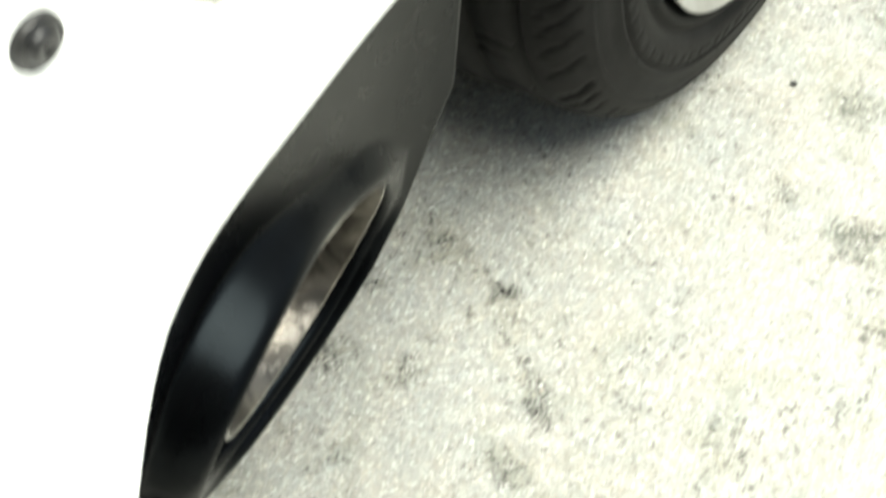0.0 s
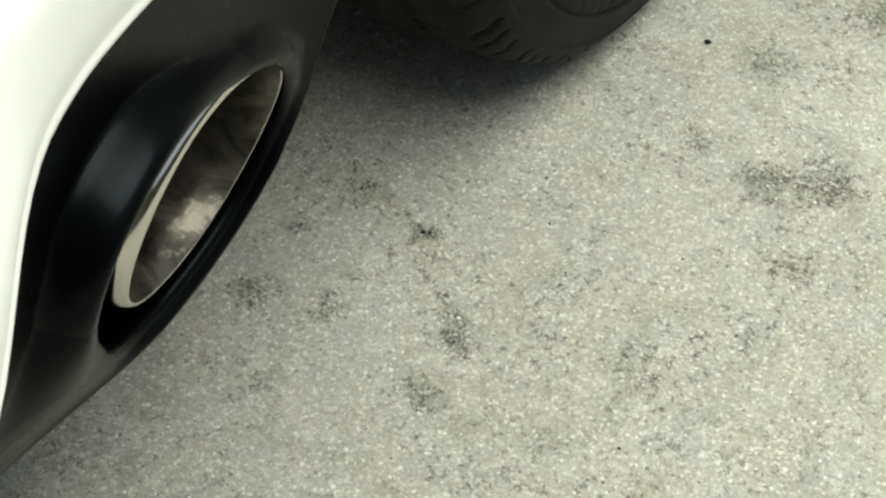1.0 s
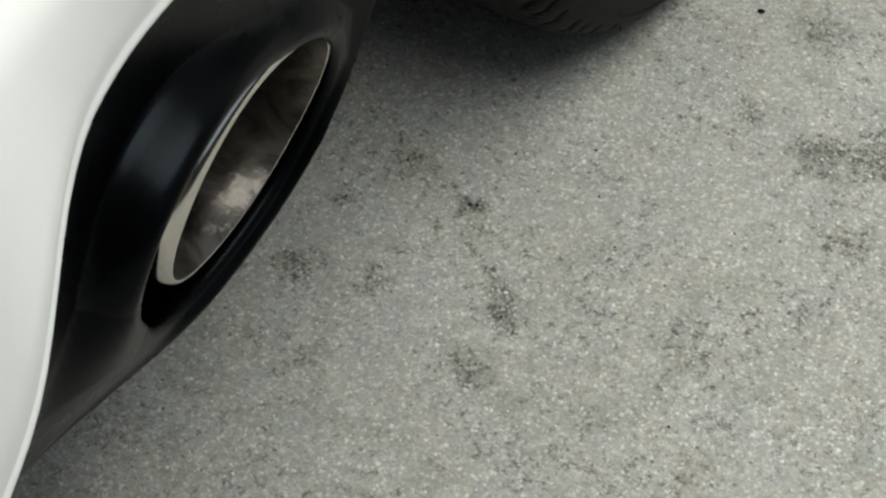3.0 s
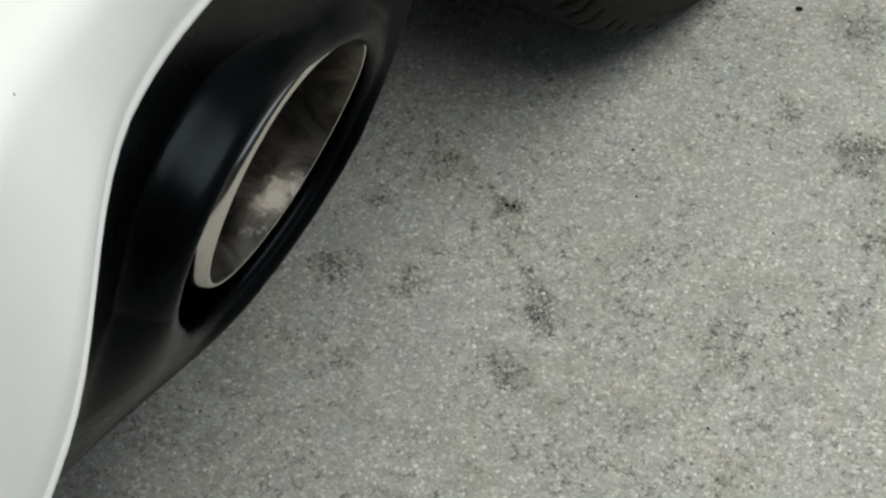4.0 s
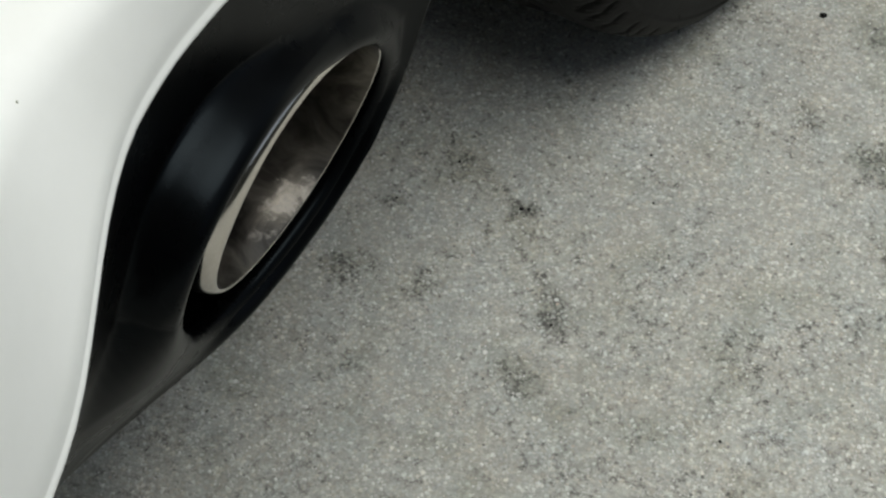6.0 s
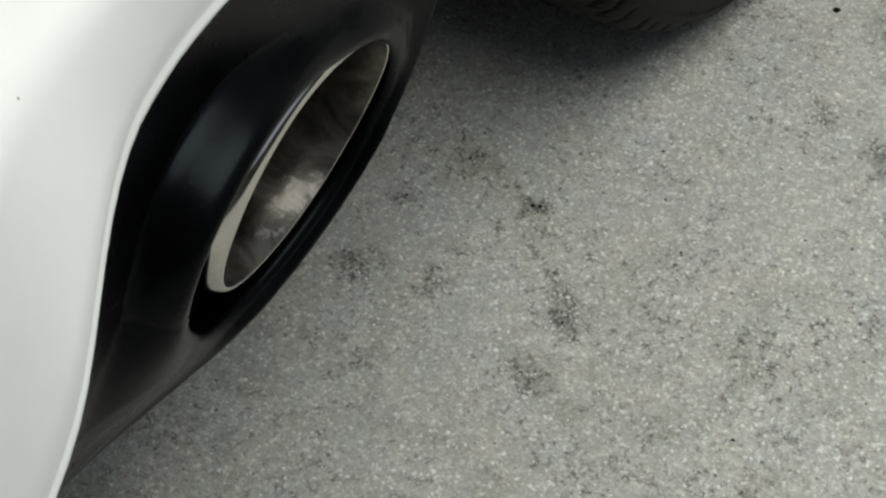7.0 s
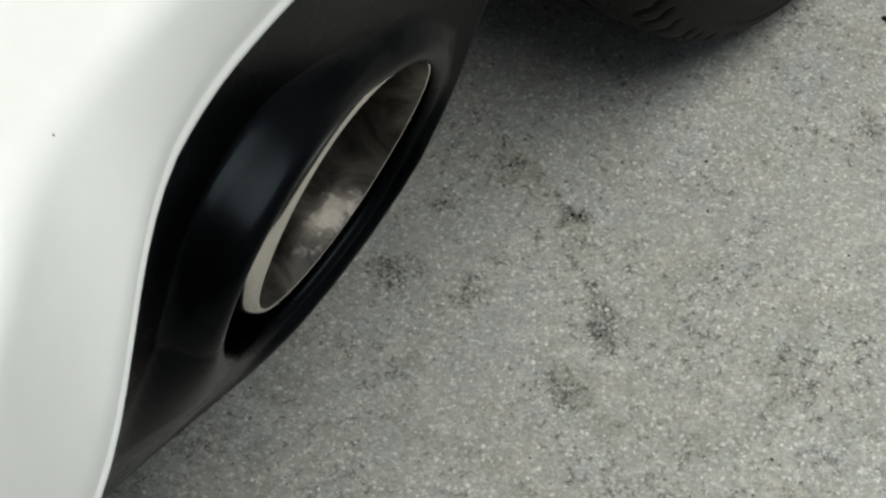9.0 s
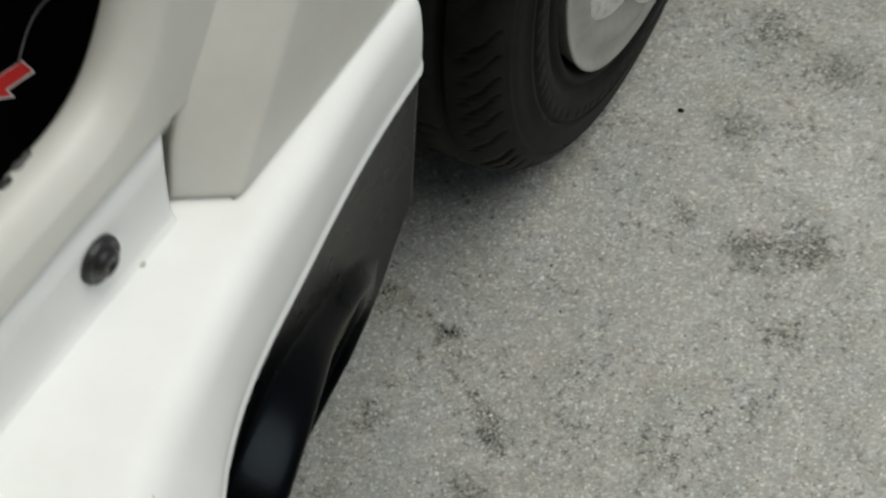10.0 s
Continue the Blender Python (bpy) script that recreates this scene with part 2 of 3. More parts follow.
# ---- mesh helpers ----
def part(name, bm, mat, parent=None, label="", smooth=True):
    me = bpy.data.meshes.new(name)
    bmesh.ops.recalc_face_normals(bm, faces=bm.faces)
    for fc in bm.faces:
        fc.smooth = smooth
    bm.to_mesh(me)
    bm.free()
    me.materials.append(mat)
    ob = new(name, me)
    ob.parent = parent
    if label:
        ob["label"] = label
    return ob


def sheet(rows, closed=False):
    """A bmesh from rows of points of equal length; closed joins the last column to the first."""
    bm = bmesh.new()
    vs = [[bm.verts.new(p) for p in row] for row in rows]
    n = len(rows[0])
    for r0, r1 in zip(vs, vs[1:]):
        for i in range(n if closed else n - 1):
            j = (i + 1) % n
            bm.faces.new((r0[i], r0[j], r1[j], r1[i]))
    return bm


def thick(ob, depth, offset=-1):
    mod = ob.modifiers.new("thickness", "SOLIDIFY")
    mod.thickness = depth
    mod.offset = offset
    return ob


def box(x0, x1, y0, y1, z0, z1, bevel=0.0):
    bm = bmesh.new()
    bmesh.ops.create_cube(bm, size=1)
    bmesh.ops.scale(bm, vec=(x1 - x0, y1 - y0, z1 - z0), verts=bm.verts)
    bmesh.ops.translate(bm, vec=((x0 + x1) / 2, (y0 + y1) / 2, (z0 + z1) / 2), verts=bm.verts)
    if bevel:
        bmesh.ops.bevel(bm, geom=bm.edges[:], offset=bevel, segments=3, affect="EDGES", profile=0.5)
    return bm


def lathe(profile, centre, steps=96):
    """Turns (axial, radius) pairs about the x axis through centre."""
    rows = []
    for x, r in profile:
        rows.append([(centre[0] + x, centre[1] + r * math.cos(k * 2 * math.pi / steps), centre[2] + r * math.sin(k * 2 * math.pi / steps)) for k in range(steps)])
    return sheet(rows, True)


def interp(x, xs, ys):
    return float(np.interp(x, xs, ys))


# ---- ground ----
bm = bmesh.new()
bmesh.ops.create_grid(bm, x_segments=40, y_segments=40, size=300)
ground = part("ground", bm, GROUND)
tagged(ground, "worn pale grey concrete with small exposed stones", "ground", kind="structure")

# plain unseen walls, added beyond the view to dim side light and reflections
def shade_wall(name, x0, x1, y0, y1, high):
    wall = part(name, box(x0, x1, y0, y1, 0, high), WALL, smooth=False)
    wall.matrix_world = pose(0.149, 0.305, 0, 0, 0, math.degrees(-0.395))
    tagged(wall, "plain dull grey unseen wall added to block light", "wall", kind="structure")


shade_wall("shade_wall_east", 4.4, 4.65, -3.0, 14.0, 1.5)
shade_wall("shade_wall_south", -8.0, 4.65, -3.26, -3.01, 6.0)

# small stone chips showing at the worn surface
def chip_material():
    m, nt, b = shader("stone_chips", (0.36, 0.36, 0.34), 0.75, spec=0.4)
    geo = nt.nodes.new("ShaderNodeNewGeometry")
    col = ramp(nt, geo.outputs["Random Per Island"], [(0.0, (0.11, 0.108, 0.10)), (0.10, (0.23, 0.228, 0.216)), (0.3, (0.36, 0.357, 0.338)), (0.80, (0.43, 0.427, 0.405)), (0.96, (0.60, 0.60, 0.58)), (1.0, (0.36, 0.31, 0.26))])
    v = coords(nt)
    col = mixc(nt, 1.0, col, ramp(nt, noise_tex(nt, v, 900, 2), [(0.3, (0.85, 0.85, 0.85)), (0.7, (1.1, 1.1, 1.1))]), "MULTIPLY")
    nt.links.new(col, b.inputs["Base Color"])
    return m


rng = np.random.default_rng(7)
N = 42000
cx, cy = rng.uniform(-0.42, 0.72, N), rng.uniform(-0.60, 0.75, N)
rad = 0.0006 + 0.0023 * rng.beta(1.3, 4.5, N)
high = rad * rng.uniform(0.25, 0.6, N)
spin = rng.uniform(0, 2 * math.pi, N)
verts = np.empty((N, 7, 3))
for k in range(6):
    rr = rad * rng.uniform(0.65, 1.25, N)
    verts[:, k] = np.stack([cx + rr * np.cos(spin + k * math.pi / 3), cy + rr * np.sin(spin + k * math.pi / 3), np.full(N, -0.0001)], 1)
verts[:, 6] = np.stack([cx + rad * rng.uniform(-0.3, 0.3, N), cy + rad * rng.uniform(-0.3, 0.3, N), high], 1)
base = np.arange(N)[:, None, None] * 7
tri = np.array([(k, (k + 1) % 6, 6) for k in range(6)])[None]
me = bpy.data.meshes.new("stone_chips")
me.from_pydata(verts.reshape(-1, 3).tolist(), [], (base + tri).reshape(-1, 3).tolist())
me.materials.append(chip_material())
chips = new("stone_chips", me)
tagged(chips, "tiny grey and white stone chips set in worn concrete", "stone chips", kind="stuff")

# ---- the van: x outward, y forward, z up, from the wheel's foot ----
van = new("van")
van.matrix_world = pose(0.149, 0.305, 0, 0, 0, math.degrees(-0.395))
tagged(van, "white van with black lower skirt, oval exhaust tip and open door", "van")

SIDE_Y = [-1.5, -1.2, -1.0, -0.90, -0.83, -0.80, -0.77, -0.73, -0.69, -0.63, -0.58, -0.53, -0.47]
SIDE_X = [0.30, 0.25, 0.205, 0.165, 0.128, 0.110, 0.090, 0.071, 0.060, 0.050, 0.041, 0.034, 0.030]
SEAM_Y = [-1.5, -1.0, -0.88, -0.85, -0.83, -0.81, -0.785, -0.76, -0.47]
SEAM_Z = [0.46, 0.466, 0.470, 0.473, 0.486, 0.504, 0.520, 0.527, 0.525]
LOW_Y = [-1.5, -1.05, -0.95, -0.86, -0.79, -0.73, -0.68, -0.64, -0.60, -0.565, -0.535, -0.51, -0.492, -0.481]
LOW_X = [0.075, 0.0463, 0.0407, 0.0355, 0.0312, 0.0262, 0.0200, 0.0128, 0.0070, 0.0070, 0.0133, 0.0210, 0.0260, 0.0270]
LOW_Z = [0.2500, 0.2560, 0.2660, 0.2730, 0.2690, 0.2560, 0.2410, 0.2345, 0.2378, 0.2557, 0.2905, 0.3445, 0.3944, 0.425]
CREST_Y = [-1.5, -1.0, -0.90, -0.86, -0.83, -0.805, -0.74, -0.69, -0.64, -0.56, -0.50, -0.46]
CREST_X = [0.29, 0.198, 0.150, 0.120, 0.093, 0.072, 0.060, 0.050, 0.043, 0.036, 0.028, 0.024]


def side_x(y):
    s = 0.012
    return sum(interp(y + d * s, SIDE_Y, SIDE_X) for d in (-2, -1, 0, 1, 2)) / 5


def seam_z(y):
    s = 0.006
    return sum(interp(y + d * s, SEAM_Y, SEAM_Z) for d in (-2, -1, 0, 1, 2)) / 5


def eased(y, xs, vs, s):
    return sum(interp(y + d * s, xs, vs) for d in (-2, -1, 0, 1, 2)) / 5


END_Y, END_R = -0.461, 0.020
ys = [-1.24, -1.15, -1.05] + [-1.0 + 0.0125 * i for i in range(41)] + [END_Y - END_R * (1 - math.sin(q * math.pi / 16)) for q in range(1, 9)]
rows = []
for y in ys:
    q = max(0, (y - (END_Y - END_R)) / END_R)
    d = END_R * (1 - math.sqrt(max(0, 1 - q * q)))
    v, zs = side_x(y), seam_z(y)
    top = 0.592 - 0.6 * d
    inner = interp(y, [-0.66, -0.63], [-0.006, 0.012])
    prof = [(v - 0.014, zs + 0.004), (v - 0.003, zs), (v + 0.0000, zs + 0.0008), (v + 0.0005, zs + 0.0024), (v + 0.0002, zs + 0.0044), (v - 0.0008, zs + 0.0060), (v - 0.0011, zs + 0.0080), (v - 0.0007, zs + 0.0125)]
    crest = min(eased(y, CREST_Y, CREST_X, 0.012) + 0.004, v - 0.001)
    zc = top - 0.0012
    # sloping side, slightly full, then a rounded shoulder into the ledge
    sx, sz = v - 0.0007, zs + 0.0125
    run = math.hypot(crest - sx, zc - sz)
    turn = min(0.020, 0.45 * run) / run
    ex, ez = crest + (sx - crest) * turn, zc + (sz - zc) * turn
    full = 0.0009
    for k in (0.15, 0.3, 0.45, 0.6, 0.75, 0.9):
        prof.append((sx + (ex - sx) * k + full * 4 * k * (1 - k) * 0.8, sz + (ez - sz) * k + full * k * (1 - k)))
    x1 = crest - 0.020
    for k in [i / 10 for i in range(11)]:
        w = ((1 - k) ** 2, 2 * k * (1 - k), k * k)
        prof.append((w[0] * ex + w[1] * crest + w[2] * x1, w[0] * ez + w[1] * zc + w[2] * zc))
    prof += [(x1 + (inner - x1) * k, zc + 0.0012 * k) for k in (0.35, 0.7, 0.95)]
    prof += [(inner, top + 0.0004), (inner - 0.006, top + 0.0006)]
    rows.append([(x - d, y, z) for x, z in prof])
bumper = thick(part("bumper", sheet(rows), PAINT, van, "glossy white painted bumper with a stepped ledge"), 0.003)

# upright sill wall behind the ledge
rows = []
for y in list(np.linspace(-1.24, -0.70, 9)) + [-0.685, -0.672, -0.668, -0.6665]:
    e = 0.004 if y > -0.667 else (0.001 if y > -0.67 else 0)
    end = 1 if y > -0.675 else 0
    rows.append([(x - e, y + end * (0.0075 * (z - 0.59) / 0.06 - 0.001), z) for x, z in ((0.004, 0.5905), (0.0005, 0.5925), (-0.0015, 0.596), (-0.0028, 0.604), (-0.0045, 0.63), (-0.0052, 0.651))])
thick(part("sill_wall", sheet(rows), PAINT, van, "white painted upright sill"), 0.0015)

# black skirt with an oval opening, whose lip stands proud along its upper rear side
HOLE_Y, HOLE_Z = -0.632, 0.350
HOLE_R = [(-0.0082, -0.0032), (0.0025, -0.0123), (0.0062, 0.0046), (-0.0031, -0.0009)]
HOLE_TILT_Y, HOLE_TILT_Z = -0.2108, 0.265


def hole_edge(q):
    """The lip of the opening in direction q about its centre: its x and its radius."""
    r = 0.1032 + 0.0075 * max(0, math.cos(q - radians(133))) ** 2 + 0.003 * max(0, math.cos(q - radians(222))) ** 3 + sum(c * math.cos((n + 1) * q) + s * math.sin((n + 1) * q) for n, (c, s) in enumerate(HOLE_R))
    x = 0.0382 + HOLE_TILT_Y * r * math.cos(q) + HOLE_TILT_Z * r * math.sin(q)
    return x + 0.0036 * math.cos(2 * q) - 0.0038 * math.sin(2 * q) - 0.0001 * math.cos(3 * q) + 0.0013 * math.sin(3 * q), r


BACK_Y = -1.23


def low_edge(y):
    return eased(y, LOW_Y, LOW_X, 0.014), eased(y, LOW_Y, LOW_Z, 0.010)


def skirt_x(y, z):
    """The skirt without its lip: straight from the bumper's seam down to the lower edge."""
    zs, (xl, zl) = seam_z(y), low_edge(y)
    k = min(1, max(0, (zs - z) / (zs - zl)))
    return (side_x(y) - 0.004) * (1 - k) + xl * k


outline = [(y, seam_z(y) + 0.004) for y in np.concatenate([np.linspace(-0.478, -1.02, 90), np.linspace(-1.06, BACK_Y, 6)])]
outline += [(y, low_edge(y)[1]) for y in np.concatenate([np.linspace(BACK_Y, -1.06, 6), np.linspace(-1.02, -0.483, 130)])]


def outline_hit(q):
    """Where the way from the opening's centre in direction q meets the skirt's outline."""
    dy, dz = math.cos(q), math.sin(q)
    best = None
    for (y0, z0), (y1, z1) in zip(outline, outline[1:] + outline[:1]):
        ey, ez = y1 - y0, z1 - z0
        det = dy * -ez + ey * dz
        if abs(det) < 1e-12:
            continue
        py, pz = y0 - HOLE_Y, z0 - HOLE_Z
        s = (py * -ez + ey * pz) / det
        u = (dy * pz - dz * py) / det
        if s > 0 and -1e-6 <= u <= 1 + 1e-6 and (best is None or s < best):
            best = s
    return best


angles = set(np.linspace(-math.pi, math.pi, 300, endpoint=False))
angles |= set(np.linspace(radians(-170), radians(-130), 90))
for y, z in outline[::4] + [outline[0], outline[-1]]:
    angles.add(math.atan2(z - HOLE_Z, y - HOLE_Y))
angles = sorted(angles)
RINGS = 30
rows = [[] for _ in range(RINGS + 7)]
for q in angles:
    far = outline_hit(q)
    ex, r = hole_edge(q)
    far = max(far, r + 0.004)
    deg = math.degrees(q) % 360
    roll = interp(deg, [0, 40, 80, 190, 230, 320, 360], [0.0, 0.0015, 0.0025, 0.002, 0.0, 0.0, 0.0])
    reach = min(interp(deg, [0, 100, 150, 185, 215, 260, 360], [0.050, 0.050, 0.060, 0.11, 0.10, 0.05, 0.05]), far - r)
    wide = interp(deg, [0, 60, 160, 192, 345, 360], [0.55, 0.32, 0.34, 0.95, 0.98, 0.55])
    begin = interp(deg, [15, 70, 175, 215], [0.0, 0.03, 0.03, 0.0])
    near = min(0.16, 0.75 * (far - r))
    lift = ex - skirt_x(HOLE_Y + r * math.cos(q), HOLE_Z + r * math.sin(q))
    for i in range(RINGS + 1):
        d = near * (i / 22) ** 1.3 if i < 22 else near + (far - r - near) * (i - 22) / (RINGS - 22)
        y, z = HOLE_Y + (r + d) * math.cos(q), HOLE_Z + (r + d) * math.sin(q)
        fall = min(1.0, max(0.0, (d / reach - begin) / wide))
        h = d / (0.2 * reach)
        x = skirt_x(y, z) + lift * (1 - fall ** 3 * (10 - 15 * fall + 6 * fall * fall)) + roll * h * math.exp(1 - h) * max(0.0, 1 - d / reach)
        rows[RINGS - i].append((x, y, z))
    # rounded return into the opening
    for i in range(1, 6):
        an = i / 5 * math.pi / 2
        rr = r - 0.0025 * math.sin(an)
        rows[RINGS + i].append((ex - 0.004 * (1 - math.cos(an)), HOLE_Y + rr * math.cos(q), HOLE_Z + rr * math.sin(q)))
    rr = r - 0.0018
    rows[RINGS + 6].append((ex - 0.012, HOLE_Y + rr * math.cos(q), HOLE_Z + rr * math.sin(q)))
skirt = thick(part("skirt", sheet(rows, True), PLASTIC, van, "satin black lower skirt with an oval cut-out"), 0.0025)

# near-black tube added behind the opening, standing in for the shade there
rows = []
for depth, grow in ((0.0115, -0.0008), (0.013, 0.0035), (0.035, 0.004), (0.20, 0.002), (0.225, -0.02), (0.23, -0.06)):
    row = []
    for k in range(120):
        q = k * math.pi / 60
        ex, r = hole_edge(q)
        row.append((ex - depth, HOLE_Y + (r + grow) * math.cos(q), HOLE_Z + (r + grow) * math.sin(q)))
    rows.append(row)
part("shade_lining", sheet(rows, True), SHADE_BLACK, skirt, "near-black tube standing in for shade behind the opening")

# oval exhaust tip
TIP = Vector((0.0331, -0.6203, 0.3511))
TIP_A, TIP_B, TIP_T, TIP_P = 0.0813, 0.0726, 0.2158, 1.81
TIP_AXIS = Vector((1.0, 0.188, -0.248)).normalized()


def tip_ring(depth, grow):
    pts = []
    for k in range(128):
        q = k * 2 * math.pi / 128
        c, s = math.cos(q), math.sin(q)
        k1 = (abs(c) ** TIP_P + abs(s) ** TIP_P) ** (-1 / TIP_P)
        # eased over the four points where the two axes cross
        k1 = 0.5 * k1 + 0.5 * (0.98 - 0.035 * math.sin(2 * q) ** 2)
        c, s = (TIP_A + grow) * c * k1, (TIP_B + grow) * s * k1
        dy, dz = c * math.cos(TIP_T) - s * math.sin(TIP_T), c * math.sin(TIP_T) + s * math.cos(TIP_T)
        pts.append(TIP + Vector((-0.1881 * dy + 0.2482 * dz + 0.47 * c * c, dy, dz)) + TIP_AXIS * depth)
    return pts


rows = [tip_ring(x, g) for x, g in [(-0.09, 0.0115), (-0.040, 0.0112), (-0.022, 0.0100), (-0.012, 0.0080), (-0.007, 0.0062), (-0.0035, 0.0044), (-0.0015, 0.0027), (-0.0004, 0.0012), (0.0, 0.0), (-0.0003, -0.0010)]]
exhaust = part("exhaust_tip", sheet(rows, True), STEEL, van, "oval polished steel exhaust tip, heat-stained inside")
rows = [tip_ring(x, g) for x, g in [(-0.0003, -0.0010), (-0.0012, -0.0018), (-0.02, -0.0030), (-0.06, -0.005), (-0.11, -0.008), (-0.16, -0.012), (-0.19, -0.018), (-0.20, -0.040), (-0.202, -0.060)]]
part("liner", sheet(rows, True), SOOT, exhaust, "sooty brown steel inside of the tip")

# body side, ledge jamb and what closes the vehicle
LEAN = 0.85
rows = []
for z in [0.5921, 0.5926, 0.594, 0.5965, 0.600, 0.612, 0.63, 0.66, 0.672, 0.70, 0.75, 0.8, 0.95, 1.2, 1.5, 1.85]:
    s = min(z - 0.592, 0.30) * LEAN
    g = 0.004 * max(0, (0.600 - z) / 0.0079) ** 2.5
    e = interp(z, [0.59, 0.650, 0.675, 0.75, 0.892, 1.85], [0, 0.014, 0.036, 0.096, 0.19, 0.19])
    row = [(-0.035, -0.656 + 0.85 * e, z), (-0.0105, -0.6630 + e + g, z), (-0.0085, -0.6642 + e + g, z), (-0.0062 - g, -0.6635 + e + g, z)]
    # rear face, turned inward, then a rounded corner into the side face
    x0, y0, x1, y1 = -0.0062, -0.6635 + e, 0.0205, -0.6462 + 0.80 * s
    row += [(x0 + (x1 - x0) * k - g, y0 + (y1 - y0) * k + g, z) for k in (0.1, 0.35, 0.65, 0.85, 0.96)]
    row += [(0.0216 - g, y1 + 0.0014, z), (0.0223 - g, y1 + 0.0036, z), (0.0226 - g, y1 + 0.0075, z), (0.0224 - g, y1 + 0.045, z)]
    row += [(0.0205 - g, -0.50 + 0.6 * s, z), (0.017, -0.44 + 0.4 * s, z), (0.014, 0.0, z), (0.014, 0.7, z), (0.0, 2.6, z)]
    rows.append(row)
panel = thick(part("side_panel", sheet(rows), CREAM_SHADED, van, "painted side panel, off-white with shade in its colour, leaning rear edge"), 0.002)
# sill panel under the door opening
OPEN_Y = [-1.5, -0.740, -0.714, -0.694, -0.684, -0.674, -0.664, -0.644, -0.624, -0.594, -0.544, -0.494, -0.445]
OPEN_Z = [0.686, 0.685, 0.684, 0.686, 0.690, 0.698, 0.712, 0.746, 0.79, 0.85, 0.97, 1.15, 1.85]


def open_z(y):
    return sum(interp(y + d, OPEN_Y, OPEN_Z) for d in (-0.012, -0.006, 0, 0.006, 0.012)) / 5


def jamb_rows(ys, ease):
    rows = []
    for y in ys:
        e = open_z(y)
        slope = (open_z(y + 0.004) - open_z(y - 0.004)) / 0.008
        n = math.hypot(1, slope)
        ny, nz = slope / n, -1 / n
        low = 0.644
        k = ease(y)
        # the panel's lower edge stands over a narrow recess
        row = [(-0.0105, y, low - 0.004), (-0.0095, y, low), (-0.0088, y, low + 0.003), (-0.0088, y, low + 0.0085), (-0.0060, y, low + 0.0092), (-0.0038, y, low + 0.0100), (-0.0031, y, low + 0.0116), (-0.0034, y, low + 0.016)]
        # the panel, then the edge's flange, turned inward
        for x, d in ((-0.0050, 0.020), (-0.0056, 0.0135), (-0.0066, 0.0115), (-0.0120, 0.0055), (-0.0165, 0.0015), (-0.0215, 0.0), (-0.032, 0.0006), (-0.04, 0.012)):
            row.append((x, y + ny * d, max(e + nz * d, low + 0.0165 + 0.0001 * (0.021 - d))))
        row.append((-0.042, y, 0.6))
        rows.append([(x + (min(x, -0.0045) - x) * k, yy, z) for x, yy, z in row])
    return rows


jamb_ys = [-1.24, -1.1, -0.9, -0.8] + [-0.765 + 0.005 * i for i in range(19)] + [-0.6725, -0.670, -0.6675, -0.6655, -0.6648, -0.6640, -0.6630, -0.6622, -0.6615, -0.66, -0.655, -0.65, -0.64, -0.63, -0.60, -0.55, -0.50, -0.45]
jamb_ease = lambda y: interp(y, [-0.6650, -0.6620], [0, 1])
jamb = thick(part("door_jamb", sheet(jamb_rows(jamb_ys, jamb_ease)), CREAM_SHADED, van, "sill panel, cream-white with shade in its colour, over a narrow recess"), 0.002)
# the floor's near-black colour stands in for the darkness inside
part("cabin_floor", box(-1.6, -0.07, -1.24, 2.4, 0.50, 0.56), SHADE_BLACK, van, "floor inside, near-black in place of the cabin's shade")
part("underbody", box(-1.55, -0.04, -1.22, -0.42, 0.47, 0.499, 0.005), UNDER, van)
part("underbody", box(-1.5, -0.32, -0.40, 2.5, 0.34, 0.499, 0.02), UNDER, van)
part("sill", box(-0.29, 0.0, 0.42, 2.5, 0.24, 0.58, 0.02), DARK, van)
rows = []
for x in (-0.30, -0.20, -0.10, -0.02):
    rows.append([(x, -0.01 + 0.405 * math.cos(k * math.pi / 24), 0.30 + 0.405 * math.sin(k * math.pi / 24)) for k in range(5, 20)])
thick(part("wheel_arch_liner", sheet(rows), DARK, van, "black wheel arch liner"), 0.003)
# unseen far side and roof, closing the cabin off from light
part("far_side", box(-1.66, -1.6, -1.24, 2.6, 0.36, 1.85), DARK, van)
part("roof", box(-1.66, 0.04, -1.0, 2.6, 1.85, 1.9), PAINT, van)

# rubber stop
def stop_mesh():
    c = (-0.005, -0.7222, 0.6203)
    rows = []
    for r, z in [(0.0132, 0.0), (0.0132, 0.003), (0.0123, 0.005), (0.0107, 0.0055), (0.0098, 0.0045), (0.009, 0.0045), (0.0082, 0.007), (0.0065, 0.009), (0.0035, 0.0095), (0.0026, 0.0085), (0.0005, 0.008)]:
        rows.append([(c[0] + z, c[1] + r * math.cos(k * math.pi / 20), c[2] + r * math.sin(k * math.pi / 20)) for k in range(40)])
    return sheet(rows, True)


part("rubber_stop", stop_mesh(), STOP_RUBBER, van, "round black rubber door stop")

